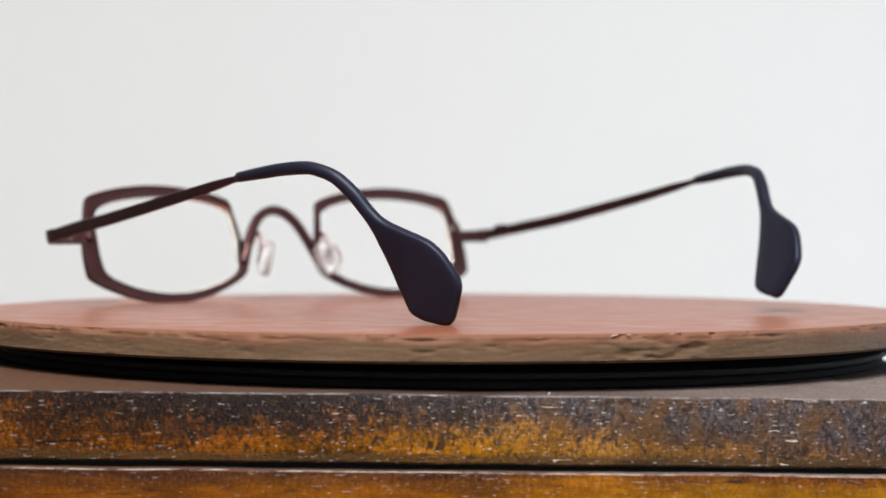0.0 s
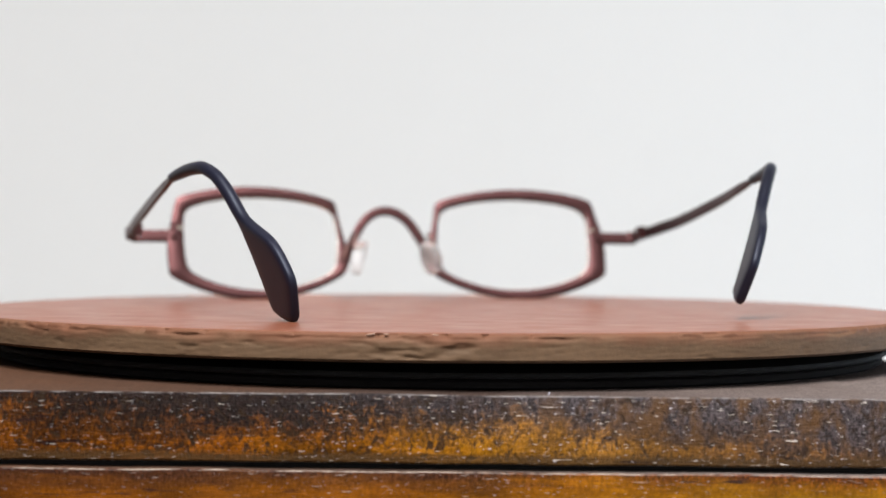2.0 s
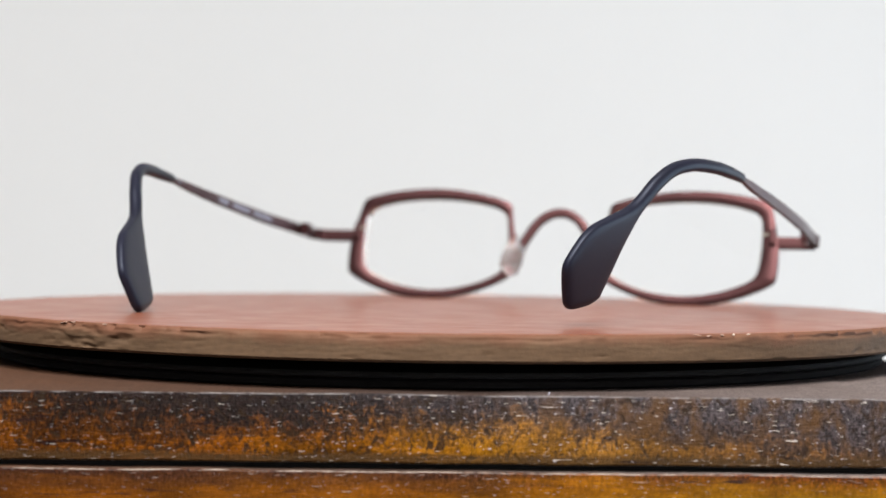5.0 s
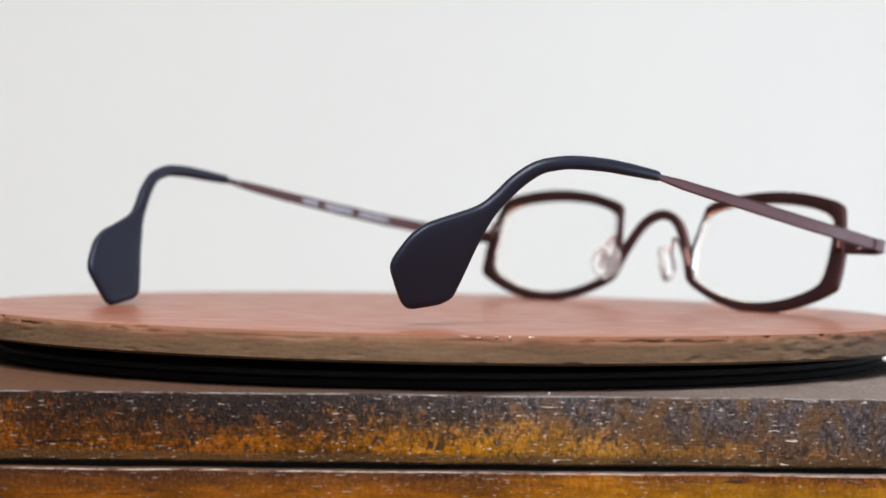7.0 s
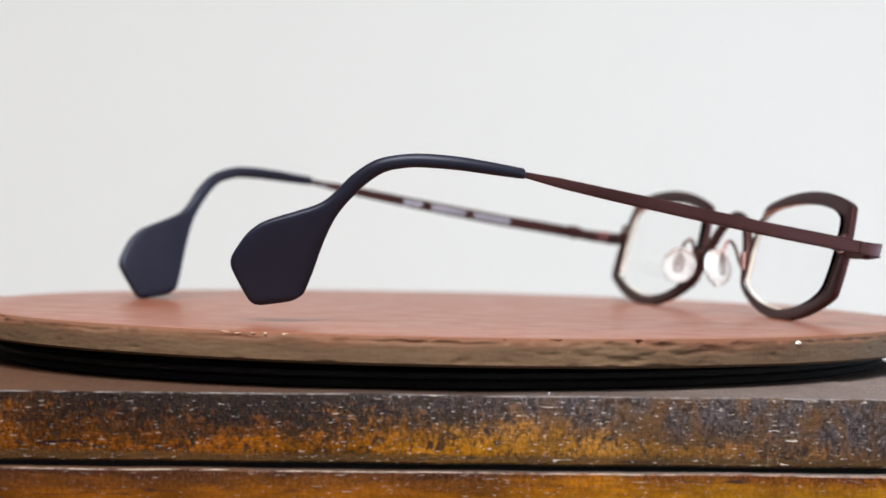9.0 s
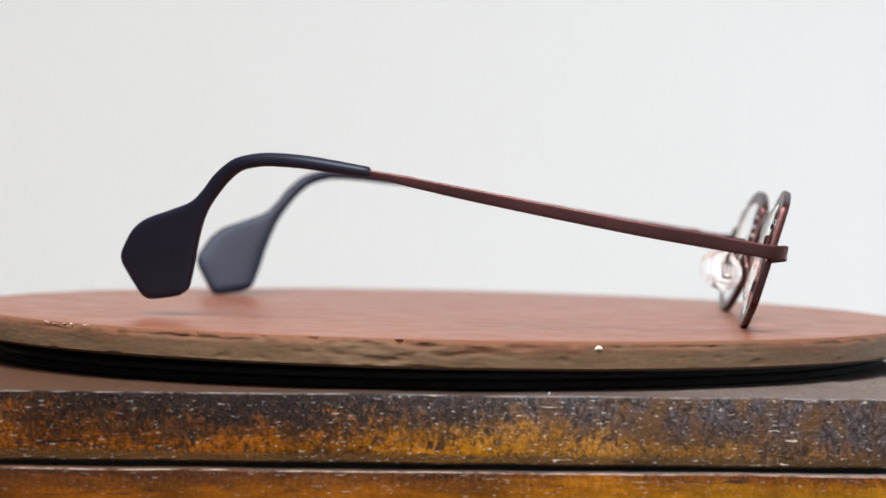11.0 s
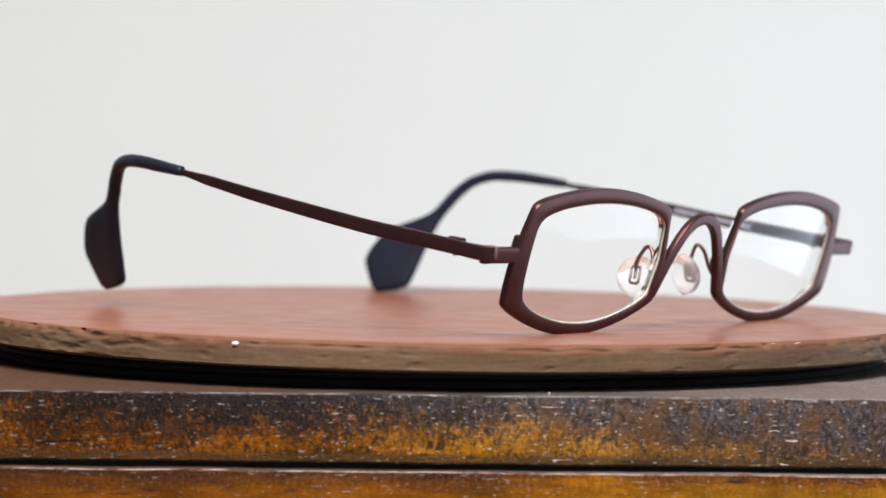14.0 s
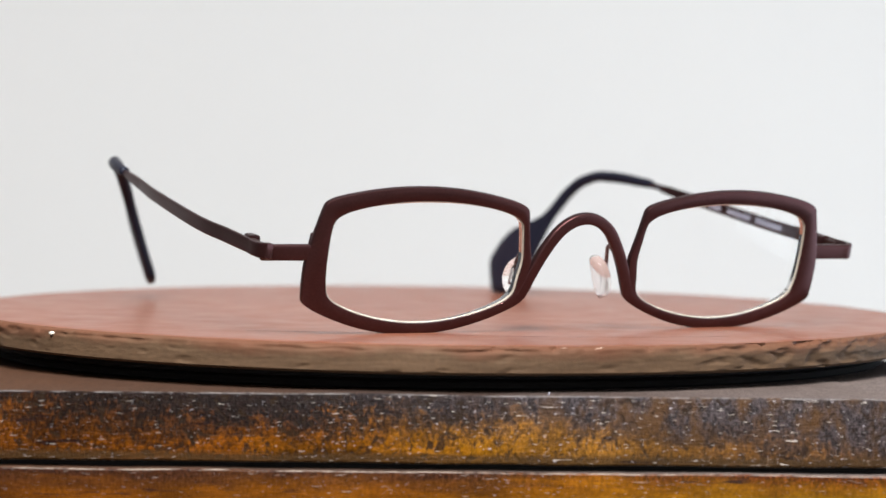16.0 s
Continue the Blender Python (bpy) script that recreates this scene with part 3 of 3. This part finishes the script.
def temple(side, parent):
    arm = smooth_path([gl(*temple_point(side, y, z)) for y, z in ((-4.9, -9.7), (6, -7.85), (20, -5.5), (45, -0.75), (58, 1.85), (70.5, 4.45))], 14)

    def high(t):
        return float(np.interp(t, [0, 0.2, 0.45, 0.7, 0.86, 1.0], [0.00135, 0.00142, 0.00135, 0.00115, 0.0010, 0.0005]))
    temple_part = part("temple", sweep(arm, Vector((0, 0, 1)), high, lambda t: 0.00048 if t < 0.8 else 0.00052, 5, 16), FRAME_METAL, parent, "flat brown-red metal temple")
    # ear tip
    tops = tip_edge([(*a, h) for a, b, h in TIP])
    lows = tip_edge([(*b, h) for a, b, h in TIP])
    rings = []
    for k, (a, b) in enumerate(zip(tops, lows)):
        pa, pb = gl(*temple_point(side, a.x, a.y)), gl(*temple_point(side, b.x, b.y))
        mid, across = (pa + pb) / 2, (pa - pb)
        a0, a1 = tops[max(k - 1, 0)], tops[min(k + 1, len(tops) - 1)]
        b0, b1 = lows[max(k - 1, 0)], lows[min(k + 1, len(lows) - 1)]
        m0 = gl(*temple_point(side, (a0.x + b0.x) / 2, (a0.y + b0.y) / 2))
        m1 = gl(*temple_point(side, (a1.x + b1.x) / 2, (a1.y + b1.y) / 2))
        out = across.cross(m1 - m0).normalized()
        wide = min(1.0, max(0.0, (across.length - 0.0028) / 0.006))
        rings.append([mid + across.normalized() * u + out * v for u, v in section(across.length / 2, a.z / 1000, 2.0 + 2.2 * wide, 28)])
    # rounded ends
    first, last = rings[0], rings[-1]
    c0 = sum(first, Vector()) / len(first)
    c1 = sum(last, Vector()) / len(last)
    away = (c0 - sum(rings[2], Vector()) / len(first)).normalized()
    rings.insert(0, [c0 + (p - c0) * 0.75 + away * 0.0003 for p in first])
    rings.append([c1 + (p - c1) * 0.8 + Vector((0, 0, -0.00025)) for p in last])
    part("ear_tip", loft(rings), SLEEVE, parent, "blue-black plastic ear tip with flat paddle", 50)
    # printed marks on the inner face, the metal's pale sheen painted in with them
    if side > 0:
        zz = lambda y: float(np.interp(y, [6, 20, 45, 58, 70.5], [-7.85, -5.5, -0.75, 1.85, 4.45]))
        for y0, y1, half in ((16.0, 26.0, 0.00058), (28.3, 37.4, 0.00058), (40.0, 45.0, 0.00058), (65.6, 69.0, 0.00036)):
            n = max(2, round((y1 - y0) / 1.25))
            for k in range(n):
                a, b = y0 + (y1 - y0) * k / n, y0 + (y1 - y0) * (k + 0.86) / n
                path = [gl(*temple_point(side, y, zz(y))) + Vector((-0.00050, 0, 0)) for y in np.linspace(a, b, 4)]
                part("mark", sweep(path, Vector((0, 0, 1)), half, 0.00004, 6, 8), MARK, temple_part, "pale bar of print and painted sheen")
    return temple_part


def end_piece(side, parent):
    flat = [(x, 1.62) for x in (53.6, 57, 60, 62.5, 64.2)]
    path = [on_front(side * x, s, -THICK / 2) for x, s in flat]
    path += [gl(side * x, y, z) for x, y, z in ((65.2, -10.1, -10.35), (66.1, -8.7, -10.25), (66.5, -6.8, -10.0), (66.6, -4.6, -9.65))]
    fine = smooth_path(path, 5)
    piece = part("end_piece", sweep(fine, Vector((0, -0.3, 1)), lambda t: 0.00152 if t < 0.55 else 0.00152 - 0.0004 * (t - 0.55), lambda t: 0.00068 - 0.00016 * t, 6, 20), FRAME_METAL, parent)
    hinge = part("hinge", sweep([gl(side * 64.9, -2.4, -9.1 + k * 0.0) for k in (0,)] + [gl(side * 64.9, 0.2, -8.75)], Vector((0, 0, 1)), 0.0015, 0.0011, 5, 16), FRAME_METAL, piece, "brown-red hinge knuckle")
    part("screw", capsule(gl(side * 65.0, -1.1, -10.9), gl(side * 65.0, -1.1, -10.2), 0.0007), STEEL, hinge, "bright hinge screw")
    part("hinge_leaf", sweep([gl(side * 65.3, -6.2, -9.9), gl(side * 65.3, -2.0, -9.2)], Vector((0, 0, 1)), 0.0011, 0.0006, 5, 12), DARK_METAL, piece)
    part("closing_block", capsule(on_front(side * 54.75, 0.6, 0.45), on_front(side * 54.35, 5.0, 0.5), 0.00085), FRAME_METAL, piece, "brown-red rim closing pin")
    part("closing_screw", capsule(on_front(side * 53.9, 3.5, 0.4), on_front(side * 52.3, 3.4, 0.3), 0.0003), CREAM, piece, "pale screw end")
    return piece


def bridge(parent):
    pts = [(-12.35, -7.3), (-11.5, -5.4), (-10.15, -2.0), (-8.2, 2.0), (-5.7, 5.75), (-2.9, 7.85), (0, 8.5)]
    pts += [(-x, s) for x, s in pts[-2::-1]]
    path = smooth_path([on_front(x, s, -THICK / 2) for x, s in pts], 8)
    nrm = Vector((0, 1, SLOPE)).normalized()
    return part("bridge", sweep(path, nrm, THICK / 2000 + 0.00006, lambda t: 0.00115, 5, 20), FRAME_METAL, parent, "arched metal bridge")


def nose_pad(side, parent):
    c = gl(side * 9.5, -3.1, -15.6)
    along = Vector((side * 0.26, 0.05, -1.0)).normalized()
    face = Vector((-side * 0.955, 0.295, 0.0))
    face = (face - along * face.dot(along)).normalized()
    wide = along.cross(face)
    rings = []
    for t in np.linspace(-1, 1, 13):
        r = math.sqrt(max(0.02, 1 - t * t))
        rings.append([c + along * (t * 0.0043) + wide * (u * r) + face * (v * (0.35 + 0.65 * r) + 0.0006 * t * t) for u, v in section(0.0040, 0.0017, 2.2, 20)])
    pad = part("nose_pad", loft(rings), SILICONE, parent, "clear silicone nose pad", 60)
    back = c - face * 0.0013
    ring = []
    for k in range(24):
        a = 2 * math.pi * k / 24
        c2, s2 = math.cos(a), math.sin(a)
        u, v = math.copysign(abs(c2) ** 0.4, c2) * 0.0009, math.copysign(abs(s2) ** 0.4, s2) * 0.0017
        mid, nx = back + wide * u + along * v, (wide * c2 + along * s2).normalized()
        ring.append([mid + nx * p * 0.00032 + face * q * 0.00032 for p, q in section(1, 1, 2, 8)])
    part("pad_box", loft(ring, closed=True), PAD_WIRE, pad, "small metal pad holder")
    arm = smooth_path([on_front(side * 12.1, -4.6, 0.1), on_front(side * 11.2, -3.2, 1.4), on_front(side * 10.0, 0.2, 3.2), on_front(side * 9.6, 0.9, 5.0),
                       back - along * 0.0030 - face * 0.0004, back - along * 0.0010, back + along * 0.0008], 8)
    part("pad_arm", sweep(arm, Vector((1, 0.2, 0.1)), 0.00040, 0.00040, 2, 10), PAD_WIRE, pad, "thin pink-brown wire arm")
    part("pad_mount", capsule(on_front(side * 12.4, -5.0, 0.3), on_front(side * 10.3, -0.4, 0.7), 0.0008), DARK_METAL, pad)
    return pad


def glasses():
    g = tagged(new("glasses"), "open brown-red metal glasses with blue-black ear tips on the disc", "glasses")
    g.location = (0, 0, DISC_Z)
    bridge(g)
    for side in (1, -1):
        r = rim(side, g)
        lens(side, r)
        end_piece(side, g)
        temple(side, g)
        nose_pad(side, g)
    return g


GLASSES = glasses()


# ---- what moves ----
def motions():
    times = [0.0, 0.1] + [0.5 * k for k in range(1, 32)] + [15.9, 16.0]
    for thing, height in ((GLASSES, DISC_Z), (CLAY_DISC, DISC_Z), (PLATTER, 0.0)):
        walk(thing, [(t, pose(0, 0, height, 0, 0, START + SPIN * t)) for t in times])


motions()
